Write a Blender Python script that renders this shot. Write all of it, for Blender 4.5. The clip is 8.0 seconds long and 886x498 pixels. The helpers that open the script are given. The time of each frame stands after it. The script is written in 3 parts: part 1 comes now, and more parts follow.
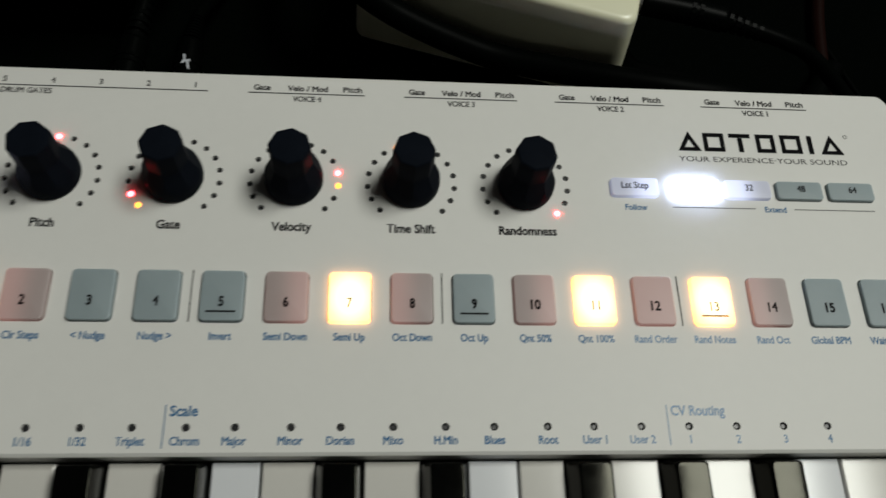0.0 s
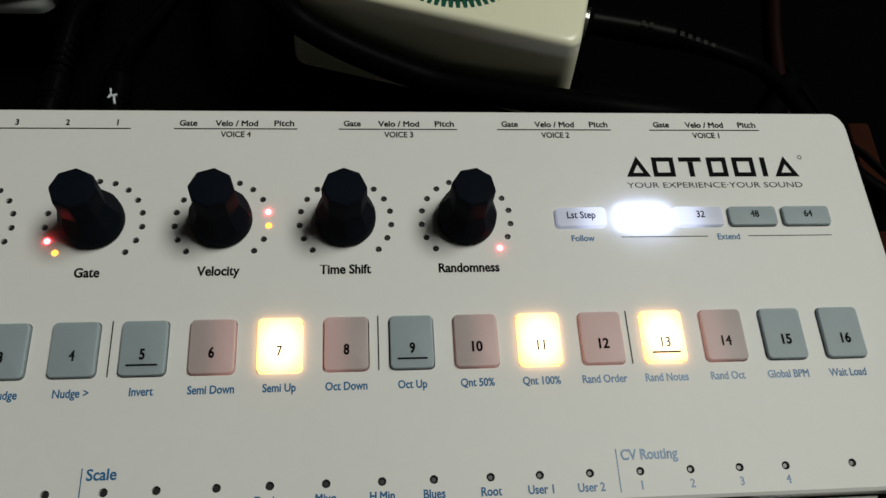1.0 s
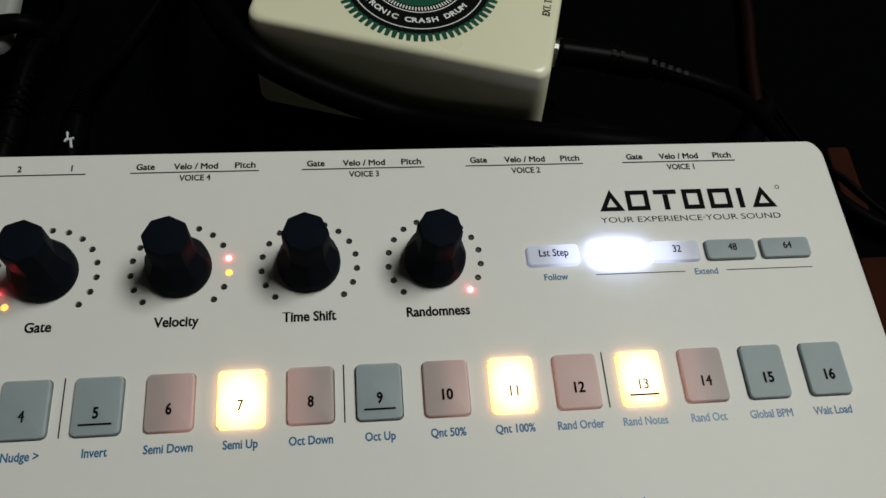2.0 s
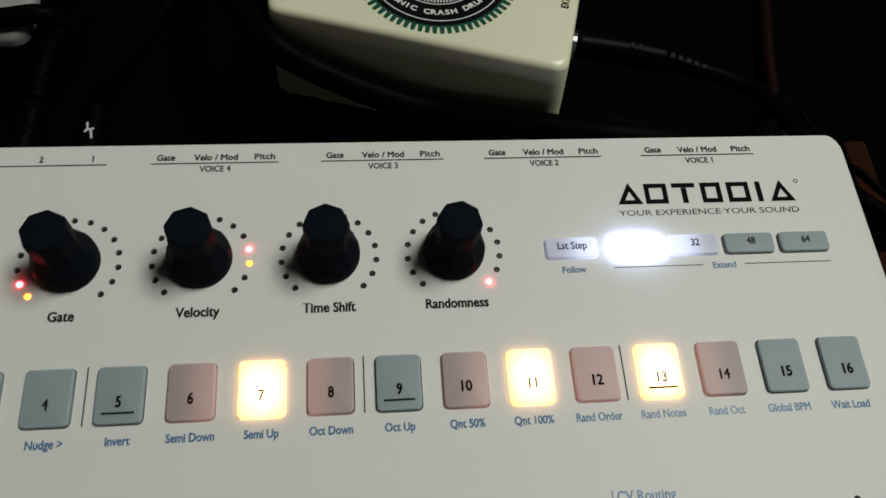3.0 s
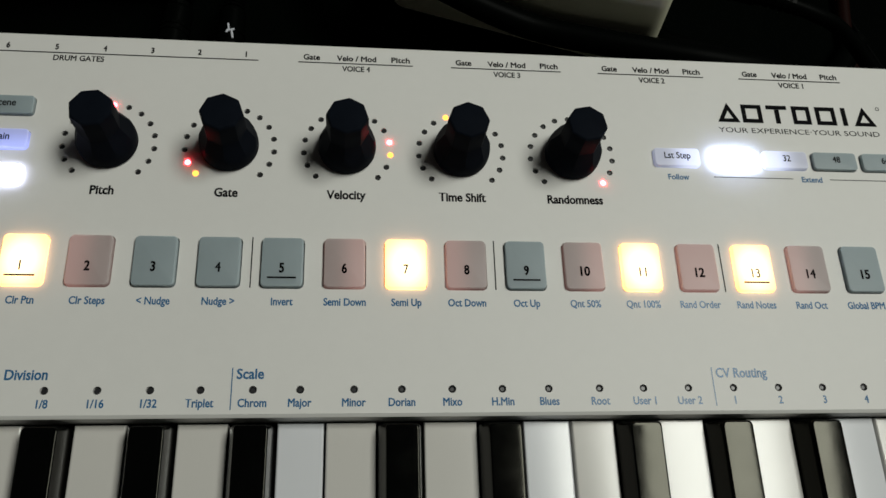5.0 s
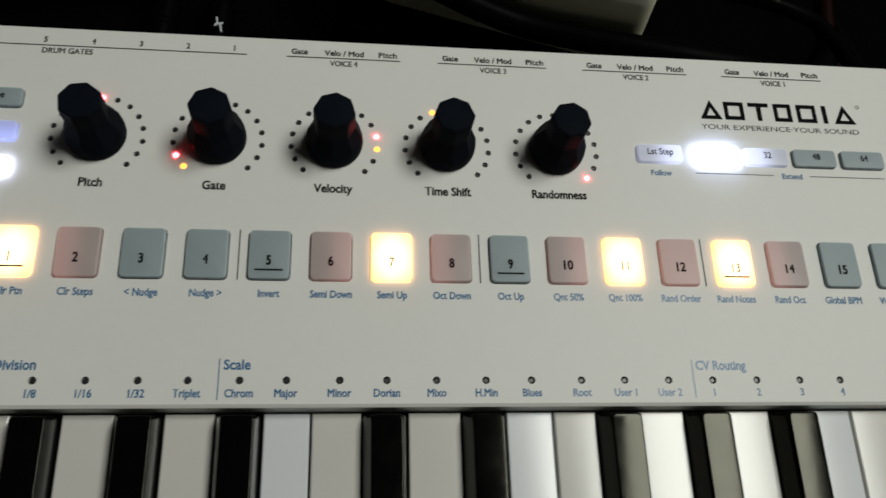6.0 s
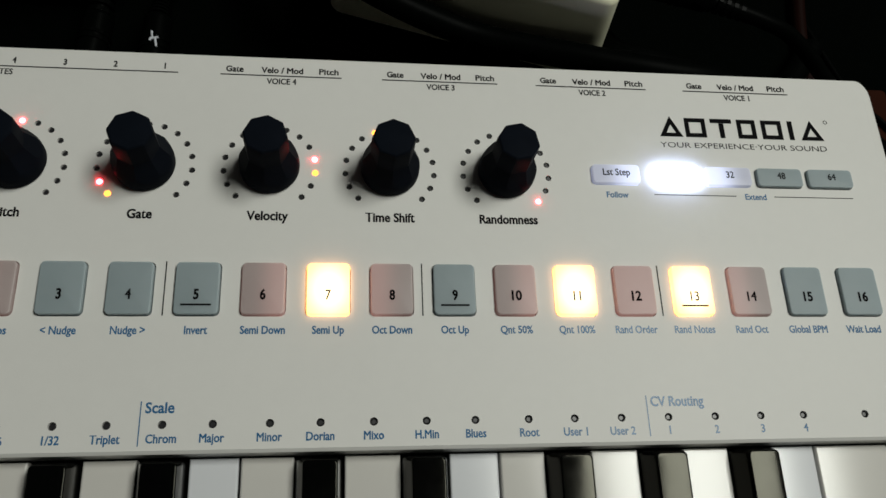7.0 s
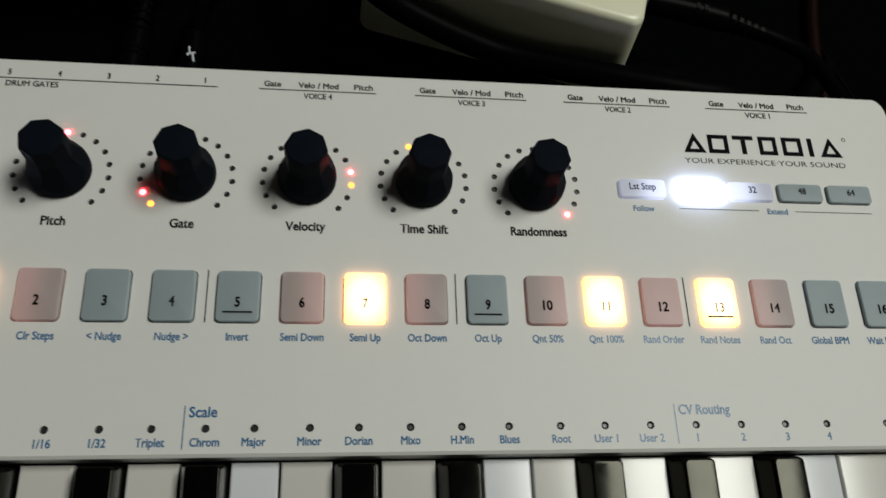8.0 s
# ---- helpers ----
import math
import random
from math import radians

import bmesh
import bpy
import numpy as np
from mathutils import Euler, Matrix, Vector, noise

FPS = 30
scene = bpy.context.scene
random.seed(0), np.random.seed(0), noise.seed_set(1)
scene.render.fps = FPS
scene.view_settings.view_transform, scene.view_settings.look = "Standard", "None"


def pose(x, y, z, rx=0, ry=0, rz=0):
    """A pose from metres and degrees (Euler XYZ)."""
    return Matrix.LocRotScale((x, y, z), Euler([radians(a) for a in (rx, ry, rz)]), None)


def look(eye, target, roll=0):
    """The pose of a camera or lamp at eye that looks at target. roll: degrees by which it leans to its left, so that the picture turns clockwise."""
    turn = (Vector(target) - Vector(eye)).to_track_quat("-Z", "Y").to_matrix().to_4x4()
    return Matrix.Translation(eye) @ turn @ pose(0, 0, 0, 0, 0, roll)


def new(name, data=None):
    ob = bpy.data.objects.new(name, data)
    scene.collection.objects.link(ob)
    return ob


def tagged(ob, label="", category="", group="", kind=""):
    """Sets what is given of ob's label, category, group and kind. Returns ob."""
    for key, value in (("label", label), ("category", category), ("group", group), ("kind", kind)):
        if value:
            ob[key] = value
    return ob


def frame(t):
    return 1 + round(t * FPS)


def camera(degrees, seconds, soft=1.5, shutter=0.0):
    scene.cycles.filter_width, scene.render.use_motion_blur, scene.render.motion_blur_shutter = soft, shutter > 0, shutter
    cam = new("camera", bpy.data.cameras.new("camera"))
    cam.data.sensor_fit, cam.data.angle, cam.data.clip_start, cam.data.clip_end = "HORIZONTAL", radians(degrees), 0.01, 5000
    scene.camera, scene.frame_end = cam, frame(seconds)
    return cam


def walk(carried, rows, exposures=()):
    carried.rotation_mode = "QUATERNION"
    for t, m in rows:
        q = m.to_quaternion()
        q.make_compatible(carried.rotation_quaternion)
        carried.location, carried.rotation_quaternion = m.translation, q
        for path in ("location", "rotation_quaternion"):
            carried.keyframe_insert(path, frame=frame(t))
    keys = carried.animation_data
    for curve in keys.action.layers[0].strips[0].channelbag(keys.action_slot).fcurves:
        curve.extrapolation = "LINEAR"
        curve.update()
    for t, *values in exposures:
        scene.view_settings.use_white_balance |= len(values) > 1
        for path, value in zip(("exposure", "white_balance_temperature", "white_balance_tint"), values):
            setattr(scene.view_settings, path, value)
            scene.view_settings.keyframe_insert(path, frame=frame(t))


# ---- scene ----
cam = camera(56.56, 8.0, soft=1.5, shutter=0.5)
ROWS = [
    (0, 0.03450, -0.13693, 0.23732, 24.675, -5.028, -1.270),
    (0.2, 0.04183, -0.13196, 0.23510, 24.131, -5.016, -1.343),
    (0.5, 0.04762, -0.12873, 0.23470, 23.938, -5.553, -2.159),
    (0.7, 0.04833, -0.12310, 0.23258, 24.184, -5.459, -2.471),
    (1, 0.04865, -0.12557, 0.23241, 25.296, -5.005, -3.098),
    (1.3, 0.04853, -0.12294, 0.22864, 24.726, -5.931, -3.602),
    (1.5, 0.05272, -0.11692, 0.23164, 24.903, -5.202, -4.216),
    (1.7, 0.05555, -0.11805, 0.22924, 26.971, -5.068, -4.575),
    (2.8, 0.05494, -0.11611, 0.22845, 25.988, -4.246, -4.443),
    (3, 0.05230, -0.11756, 0.22923, 26.138, -4.656, -4.106),
    (3.2, 0.04656, -0.12510, 0.22796, 27.028, -5.085, -4.160),
    (3.5, 0.03373, -0.13057, 0.23415, 23.481, -5.199, -3.122),
    (3.7, 0.02445, -0.13793, 0.23834, 23.585, -5.896, -2.684),
    (4, 0.01884, -0.14075, 0.23866, 23.093, -5.361, -2.429),
    (4.5, 0.01770, -0.13939, 0.24079, 22.533, -5.467, -1.476),
    (4.7, 0.01685, -0.13856, 0.24015, 22.614, -5.766, -1.589),
    (5.8, 0.01410, -0.14161, 0.24303, 22.301, -6.682, -1.779),
    (6, 0.01650, -0.14059, 0.24320, 22.222, -6.949, -1.668),
    (6.5, 0.02911, -0.13226, 0.24039, 21.719, -7.221, -1.881),
    (6.7, 0.03107, -0.12916, 0.23792, 21.659, -6.990, -1.811),
    (7, 0.03172, -0.12751, 0.23731, 21.709, -7.061, -2.121),
    (7.2, 0.02834, -0.12777, 0.23628, 21.539, -7.376, -1.979),
    (7.5, 0.02643, -0.12921, 0.23553, 21.524, -7.218, -1.802),
    (7.7, 0.02693, -0.12673, 0.23821, 21.431, -7.107, -1.612),
    (8, 0.02170, -0.13073, 0.24097, 22.819, -7.380, -1.847),
]
walk(cam, [(t, pose(x, y, z, rx, ry, rz)) for t, x, y, z, rx, ry, rz in ROWS])

# ---- light ----
world = bpy.data.worlds.new("world")
scene.world = world
world.use_nodes = True
world.node_tree.nodes["Background"].inputs[0].default_value = (0.5, 0.55, 0.6, 1)
world.node_tree.nodes["Background"].inputs[1].default_value = 0.035
scene.view_settings.exposure = 0.0

LAMP_X, LAMP_W, LAMP_D, LAMP_POWER = 0.94, 0.58, 0.92, 30.2
lamp_data = bpy.data.lights.new("ceiling_lamp_light", "AREA")
lamp_data.shape, lamp_data.size, lamp_data.size_y = "RECTANGLE", LAMP_W, LAMP_D
lamp_data.energy, lamp_data.color = LAMP_POWER, (0.98, 1.0, 0.915)
lamp = new("ceiling_lamp_light", lamp_data)
lamp.matrix_world = look((LAMP_X, 0.30, 1.92), (LAMP_X, 0.30, 0.0))
tagged(lamp, "warm white panel light shining down from the ceiling", "lamp")

# ---- helpers of this scene: millimetres from the control panel's face, whose height is Z0 ----
MM, Z0 = 0.001, 42.0


def P(x, y, z=0.0):
    return Vector((x * MM, y * MM, (z + Z0) * MM))


def thing(name, label, category, at=(0, 0, -Z0), group="", kind=""):
    ob = new(name)
    ob.empty_display_size = 0.01
    ob.location = P(*at)
    tagged(ob, label, category, group, kind)
    return ob


def part(name, bm, mat, parent=None, label="", smooth=False):
    """Links a bmesh, made in panel millimetres, as one mesh object under a thing or part."""
    me = bpy.data.meshes.new(name)
    bm.normal_update()
    if smooth:
        for f in bm.faces:
            f.smooth = True
    bm.to_mesh(me)
    bm.free()
    return part_mesh(name, me, mat, parent, label)


def world_place(ob):
    place = Vector((0, 0, 0))
    while ob is not None:
        place += ob.location
        ob = ob.parent
    return place


def part_mesh(name, me, mat, parent=None, label="", at=None):
    if mat is not None and not me.materials:
        me.materials.append(mat)
    ob = new(name, me)
    base = Vector((0, 0, 0)) if at is None else P(*at)
    if parent is not None:
        ob.parent = parent
        base = base - world_place(parent)
    ob.location = base
    if label:
        tagged(ob, label)
    return ob


def rounded(x0, x1, y0, y1, r, n=5):
    """Corner-rounded rectangle; r is one radius or four: back right, back left, front left, front right."""
    rs = r if isinstance(r, (list, tuple)) else (r,) * 4
    out = []
    for (cx, cy, sx, sy, a0), q in zip(((x1, y1, -1, -1, 0), (x0, y1, 1, -1, 90), (x0, y0, 1, 1, 180), (x1, y0, -1, 1, 270)), rs):
        for k in range(n + 1):
            a = radians(a0 + 90 * k / n)
            out.append((cx + sx * q + q * math.cos(a), cy + sy * q + q * math.sin(a)))
    return out


def loft(rings, bm=None, cap_low=True, cap_top=True):
    """Skin over rings of millimetre points with the same count, from top to bottom."""
    bm = bm or bmesh.new()
    vs = [[bm.verts.new(P(*p)) for p in ring] for ring in rings]
    n = len(vs[0])
    for a, b in zip(vs, vs[1:]):
        for i in range(n):
            bm.faces.new((a[i], b[i], b[(i + 1) % n], a[(i + 1) % n]))
    if cap_top:
        bm.faces.new(vs[0])
    if cap_low:
        bm.faces.new(list(reversed(vs[-1])))
    return bm


def block(x0, x1, y0, y1, z0, z1, r=0.5, edge=0.4, n=4, draft=0.0, steps=3):
    """A box with rounded corners and a rounded top edge, a little wider below by draft."""
    rings = []
    for k in range(steps + 1):
        a = radians(90 * k / steps)
        i = edge * (1 - math.sin(a))
        rings.append([(x, y, z1 - edge * (1 - math.cos(a))) for x, y in rounded(x0 + i, x1 - i, y0 + i, y1 - i, max(r - i, 0.05), n)])
    rings.append([(x, y, z0) for x, y in rounded(x0 - draft, x1 + draft, y0 - draft, y1 + draft, r + draft, n)])
    return loft(rings)


def disc_stack(cx, cy, profile, n=32, turn=0.0):
    """A turned body: profile rows of radius and height from top to bottom."""
    return loft([[(cx + r * math.cos(2 * math.pi * k / n + turn), cy + r * math.sin(2 * math.pi * k / n + turn), z) for k in range(n)] for r, z in profile])


def smooth_by_angle(ob, degrees=35):
    me = ob.data
    for f in me.polygons:
        f.use_smooth = True
    bm = bmesh.new()
    bm.from_mesh(me)
    for e in bm.edges:
        e.smooth = len(e.link_faces) == 2 and e.calc_face_angle(0) < radians(degrees)
    bm.to_mesh(me)
    bm.free()
    return ob


def tube(points, radius, n=10, samples=12):
    """A round cable through millimetre points."""
    pts = [Vector(p) for p in points]
    path = []
    for i in range(len(pts) - 1):
        a, b, c, d = pts[max(i - 1, 0)], pts[i], pts[i + 1], pts[min(i + 2, len(pts) - 1)]
        for k in range(samples):
            t = k / samples
            path.append(0.5 * (2 * b + (c - a) * t + (2 * a - 5 * b + 4 * c - d) * t * t + (3 * b - a - 3 * c + d) * t ** 3))
    path.append(pts[-1])
    rings, side = [], None
    for i, p in enumerate(path):
        way = (path[min(i + 1, len(path) - 1)] - path[max(i - 1, 0)]).normalized()
        side = (Vector((0, 0, 1)) if side is None else side)
        side = (side - way * side.dot(way)).normalized()
        other = way.cross(side)
        r = radius(i / (len(path) - 1)) if callable(radius) else radius
        rings.append([tuple(p + r * (side * math.cos(2 * math.pi * k / n) + other * math.sin(2 * math.pi * k / n))) for k in range(n)])
    return loft(rings)


# ---- materials ----
def material(name, colour, rough=0.5, metal=0.0, spread=0.0, grain=60.0, bump=0.0, bump_scale=900.0, spec=0.5, stain=0.0, stain_scale=14.0, coat=0.0, ior=1.5):
    """Colour with variation at two scales, varied roughness and fine relief."""
    mat = bpy.data.materials.new(name)
    mat.use_nodes = True
    nt = mat.node_tree
    b = nt.nodes["Principled BSDF"]
    b.inputs["Base Color"].default_value = (*colour, 1)
    b.inputs["Roughness"].default_value = rough
    b.inputs["Metallic"].default_value = metal
    b.inputs["Specular IOR Level"].default_value = spec
    b.inputs["Coat Weight"].default_value = coat
    b.inputs["IOR"].default_value = ior
    b.inputs["Coat Roughness"].default_value = 0.08
    co = nt.nodes.new("ShaderNodeTexCoord")
    if spread or stain:
        fine = nt.nodes.new("ShaderNodeTexNoise")
        fine.inputs["Scale"].default_value, fine.inputs["Detail"].default_value = grain, 6
        wide = nt.nodes.new("ShaderNodeTexNoise")
        wide.inputs["Scale"].default_value, wide.inputs["Detail"].default_value = stain_scale, 3
        nt.links.new(co.outputs["Object"], fine.inputs["Vector"])
        nt.links.new(co.outputs["Object"], wide.inputs["Vector"])
        mixer = nt.nodes.new("ShaderNodeMix")
        mixer.data_type = "RGBA"
        mixer.inputs["A"].default_value = (*[max(c * (1 - spread), 0) for c in colour], 1)
        mixer.inputs["B"].default_value = (*[min(c * (1 + spread), 1) for c in colour], 1)
        nt.links.new(fine.outputs["Fac"], mixer.inputs["Factor"])
        over = nt.nodes.new("ShaderNodeMix")
        over.data_type, over.blend_type = "RGBA", "MULTIPLY"
        ramp = nt.nodes.new("ShaderNodeMapRange")
        ramp.inputs["From Min"].default_value, ramp.inputs["From Max"].default_value = 0.3, 0.7
        ramp.inputs["To Min"].default_value, ramp.inputs["To Max"].default_value = 1 - stain, 1
        nt.links.new(wide.outputs["Fac"], ramp.inputs["Value"])
        over.inputs["Factor"].default_value = 1
        nt.links.new(mixer.outputs["Result"], over.inputs["A"])
        nt.links.new(ramp.outputs["Result"], over.inputs["B"])
        nt.links.new(over.outputs["Result"], b.inputs["Base Color"])
        rr = nt.nodes.new("ShaderNodeMapRange")
        rr.inputs["To Min"].default_value, rr.inputs["To Max"].default_value = max(rough - 0.08, 0.03), min(rough + 0.08, 1)
        nt.links.new(wide.outputs["Fac"], rr.inputs["Value"])
        nt.links.new(rr.outputs["Result"], b.inputs["Roughness"])
    if bump:
        n = nt.nodes.new("ShaderNodeTexNoise")
        n.inputs["Scale"].default_value, n.inputs["Detail"].default_value = bump_scale, 4
        nt.links.new(co.outputs["Object"], n.inputs["Vector"])
        bp = nt.nodes.new("ShaderNodeBump")
        bp.inputs["Strength"].default_value, bp.inputs["Distance"].default_value = bump, 0.0002
        nt.links.new(n.outputs["Fac"], bp.inputs["Height"])
        nt.links.new(bp.outputs["Normal"], b.inputs["Normal"])
    return mat


def glowing(name, base, glow, strength, rough=0.5):
    mat = material(name, base, rough)
    b = mat.node_tree.nodes["Principled BSDF"]
    b.inputs["Emission Color"].default_value = (*glow, 1)
    b.inputs["Emission Strength"].default_value = strength
    return mat


PANEL = material("white_powder_coat", (0.75, 0.745, 0.72), 0.45, spec=0.24, spread=0.02, grain=300, stain=0.03, bump=0.06, bump_scale=2500)
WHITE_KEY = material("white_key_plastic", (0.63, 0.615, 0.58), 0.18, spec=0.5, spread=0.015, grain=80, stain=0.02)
# E and B keys: lighter and bluer than the others
WHITE_KEY_COOL = material("white_key_bluer", (0.70, 0.715, 0.745), 0.18, spec=0.5, spread=0.015, grain=80, stain=0.02)
BLACK_KEY = material("black_key_plastic", (0.0018, 0.002, 0.002), 0.14, spec=0.5, ior=1.26, spread=0.2, grain=120, stain=0.2, stain_scale=160, bump=0.14, bump_scale=140)
BLACK_KEY.node_tree.nodes["Principled BSDF"].inputs["Specular Tint"].default_value = (1.0, 0.98, 0.82, 1)


def crowned(mat, sag):
    """Key tops that are slightly domed from side to side, by sag metres."""
    nt = mat.node_tree
    co, cut = nt.nodes.new("ShaderNodeTexCoord"), nt.nodes.new("ShaderNodeSeparateXYZ")
    off, square, scale = (nt.nodes.new("ShaderNodeMath") for _ in range(3))
    off.operation, square.operation, scale.operation = "SUBTRACT", "MULTIPLY", "MULTIPLY"
    off.inputs[1].default_value, scale.inputs[1].default_value = 0.5, -4 * sag
    relief = nt.nodes.new("ShaderNodeBump")
    relief.inputs["Strength"].default_value, relief.inputs["Distance"].default_value = 1.0, 1.0
    nt.links.new(co.outputs["Generated"], cut.inputs[0])
    nt.links.new(cut.outputs["X"], off.inputs[0])
    nt.links.new(off.outputs[0], square.inputs[0])
    nt.links.new(off.outputs[0], square.inputs[1])
    nt.links.new(square.outputs[0], scale.inputs[0])
    nt.links.new(scale.outputs[0], relief.inputs["Height"])
    nt.links.new(relief.outputs["Normal"], nt.nodes["Principled BSDF"].inputs["Normal"])


crowned(WHITE_KEY, 0.0002)
crowned(WHITE_KEY_COOL, 0.0002)
RUBBER = material("grey_silicone", (0.305, 0.365, 0.388), 0.55, spread=0.04, grain=200, bump=0.05)
KNOB = material("black_soft_plastic", (0.0052, 0.007, 0.011), 0.5, spec=0.5, ior=1.06, spread=0.25, grain=200, bump=0.1)
INK = material("black_print", (0.005, 0.005, 0.006), 0.6, spec=0.5, ior=1.1)
BLUE_INK = material("blue_print", (0.032, 0.14, 0.30), 0.26, spec=0.21)
DARK = material("dark_inside", (0.012, 0.012, 0.012), 0.6)
LED_OFF = material("dark_led_lens", (0.02, 0.02, 0.022), 0.34)
LED_RED = glowing("red_led", (0.4, 0.05, 0.03), (1.0, 0.035, 0.045), 34)
LED_YELLOW = glowing("amber_led", (0.4, 0.2, 0.03), (1.0, 0.3, 0.04), 4)
# Numbers on lit caps: bleeding light painted in as brown ink with slight emission
LIT_INK = glowing("print_painted_glow", (0.03, 0.02, 0.012), (1.0, 0.6, 0.25), 0.03)
LIT_WARM = glowing("lit_warm_silicone", (0.5, 0.45, 0.35), (1.0, 0.78, 0.36), 2.7)


def lamp_under(mat, centre, rim):
    """Silicone cap over a light: whiter over the light, deeper in colour towards the rim."""
    nt = mat.node_tree
    co = nt.nodes.new("ShaderNodeTexCoord")
    sub = nt.nodes.new("ShaderNodeVectorMath")
    sub.operation, sub.inputs[1].default_value = "SUBTRACT", (0.5, 0.48, 0.5)
    flat_z = nt.nodes.new("ShaderNodeVectorMath")
    flat_z.operation, flat_z.inputs[1].default_value = "MULTIPLY", (1, 1, 0)
    size = nt.nodes.new("ShaderNodeVectorMath")
    size.operation = "LENGTH"
    ramp = nt.nodes.new("ShaderNodeMapRange")
    ramp.interpolation_type = "SMOOTHSTEP"
    ramp.inputs["From Min"].default_value, ramp.inputs["From Max"].default_value = 0.12, 0.66
    mixer = nt.nodes.new("ShaderNodeMix")
    mixer.data_type = "RGBA"
    mixer.inputs["A"].default_value, mixer.inputs["B"].default_value = (*centre, 1), (*rim, 1)
    nt.links.new(co.outputs["Generated"], sub.inputs[0])
    nt.links.new(sub.outputs["Vector"], flat_z.inputs[0])
    nt.links.new(flat_z.outputs["Vector"], size.inputs[0])
    nt.links.new(size.outputs["Value"], ramp.inputs["Value"])
    nt.links.new(ramp.outputs["Result"], mixer.inputs["Factor"])
    nt.links.new(mixer.outputs["Result"], nt.nodes["Principled BSDF"].inputs["Emission Color"])


lamp_under(LIT_WARM, (1.0, 0.74, 0.38), (1.0, 0.43, 0.14))
LIT_WHITE_SOFT = glowing("lit_white_mode_silicone", (0.5, 0.5, 0.55), (0.66, 0.7, 1.0), 7)
LIT_WHITE = glowing("lit_white_silicone", (0.5, 0.5, 0.55), (0.55, 0.66, 1.0), 22)


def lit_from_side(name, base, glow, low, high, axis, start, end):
    """Translucent cap with painted emission, fading across it, for light leaking from its neighbour."""
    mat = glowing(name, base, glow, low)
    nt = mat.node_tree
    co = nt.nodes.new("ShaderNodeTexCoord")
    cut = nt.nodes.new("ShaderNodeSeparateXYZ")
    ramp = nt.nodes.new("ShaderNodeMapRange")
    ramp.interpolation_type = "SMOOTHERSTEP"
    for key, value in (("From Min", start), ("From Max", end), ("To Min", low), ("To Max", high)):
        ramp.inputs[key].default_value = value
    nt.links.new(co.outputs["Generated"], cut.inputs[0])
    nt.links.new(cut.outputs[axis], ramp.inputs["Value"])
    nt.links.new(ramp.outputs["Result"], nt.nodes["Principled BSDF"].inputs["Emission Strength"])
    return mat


# Light leaked from lit step buttons, painted as pink emission on the unlit ones
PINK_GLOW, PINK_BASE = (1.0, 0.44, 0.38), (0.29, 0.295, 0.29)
PINK_EVEN = glowing("silicone_even_painted_glow", PINK_BASE, PINK_GLOW, 0.19)
PINK_RIGHT = lit_from_side("silicone_painted_glow_right", PINK_BASE, PINK_GLOW, 0.07, 0.19, "X", 0.1, 1.0)
PINK_LEFT = lit_from_side("silicone_painted_glow_left", PINK_BASE, PINK_GLOW, 0.07, 0.19, "X", 0.9, 0.0)
# Spill from the white mode buttons, put into these caps' base colour and emission
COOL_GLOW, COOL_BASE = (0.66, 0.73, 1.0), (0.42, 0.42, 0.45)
COOL_RIGHT = lit_from_side("silicone_cool_painted_glow_right", COOL_BASE, COOL_GLOW, 0.26, 0.95, "X", 0.1, 1.0)
COOL_LEFT = lit_from_side("silicone_cool_painted_glow_left", COOL_BASE, COOL_GLOW, 0.2, 1.0, "X", 0.95, 0.0)
COOL_BELOW = lit_from_side("silicone_cool_painted_glow_below", COOL_BASE, (0.3, 0.38, 1.0), 0.42, 0.8, "Y", 1.0, 0.0)
# silicone lets light through: its edges stay as light as its top
for mat in (RUBBER, PINK_EVEN, PINK_RIGHT, PINK_LEFT, COOL_RIGHT, COOL_LEFT, COOL_BELOW):
    b = mat.node_tree.nodes["Principled BSDF"]
    b.inputs["Subsurface Weight"].default_value = 0.7
    b.inputs["Subsurface Radius"].default_value = (1.0, 1.0, 1.0)
    b.inputs["Subsurface Scale"].default_value = 0.0025
CREAM = material("cream_enamel", (0.78, 0.77, 0.57), 0.3, spread=0.02, grain=60, stain=0.03)
GREEN = material("green_print", (0.006, 0.075, 0.045), 0.5, spec=0.15)
WHITE_INK = material("white_print", (0.75, 0.76, 0.74), 0.5)
CHALK = material("chalk_pen", (0.55, 0.57, 0.62), 0.8, spread=0.2, grain=900)
CABLE = material("black_cable_sheath", (0.0009, 0.0013, 0.0011), 0.45, spec=0.5, ior=1.08, spread=0.2, grain=150)
PLUG = material("black_plug", (0.0009, 0.0013, 0.0011), 0.34, spec=0.5, ior=1.1, spread=0.2, grain=150)
STEEL = material("nickel", (0.7, 0.69, 0.66), 0.22, metal=1.0)
MAT = material("black_mat", (0.0007, 0.0012, 0.0009), 0.9, spec=0.01, spread=0.3, grain=400, bump=0.3, bump_scale=1500)
WOOD = material("red_brown_wood", (0.028, 0.0075, 0.0036), 0.85, spec=0.05, spread=0.35, grain=40, stain=0.3)
RED_SHEATH = material("dark_red_sheath", (0.007, 0.0016, 0.001), 0.6, spec=0.05, spread=0.2)
GREY_BOX = material("pale_grey_plastic", (0.3, 0.31, 0.3), 0.4, spread=0.04, grain=60)
WALL = material("painted_wall", (0.075, 0.078, 0.075), 0.8, spread=0.04, grain=8, stain=0.08, stain_scale=1.5)
# Unseen wall, made mauve to bounce a pinkish cast onto the panel's left
WALL_WEST = material("mauve_bounce_wall", (0.2, 0.165, 0.19), 0.8, spread=0.04, grain=8, stain=0.08, stain_scale=1.5)
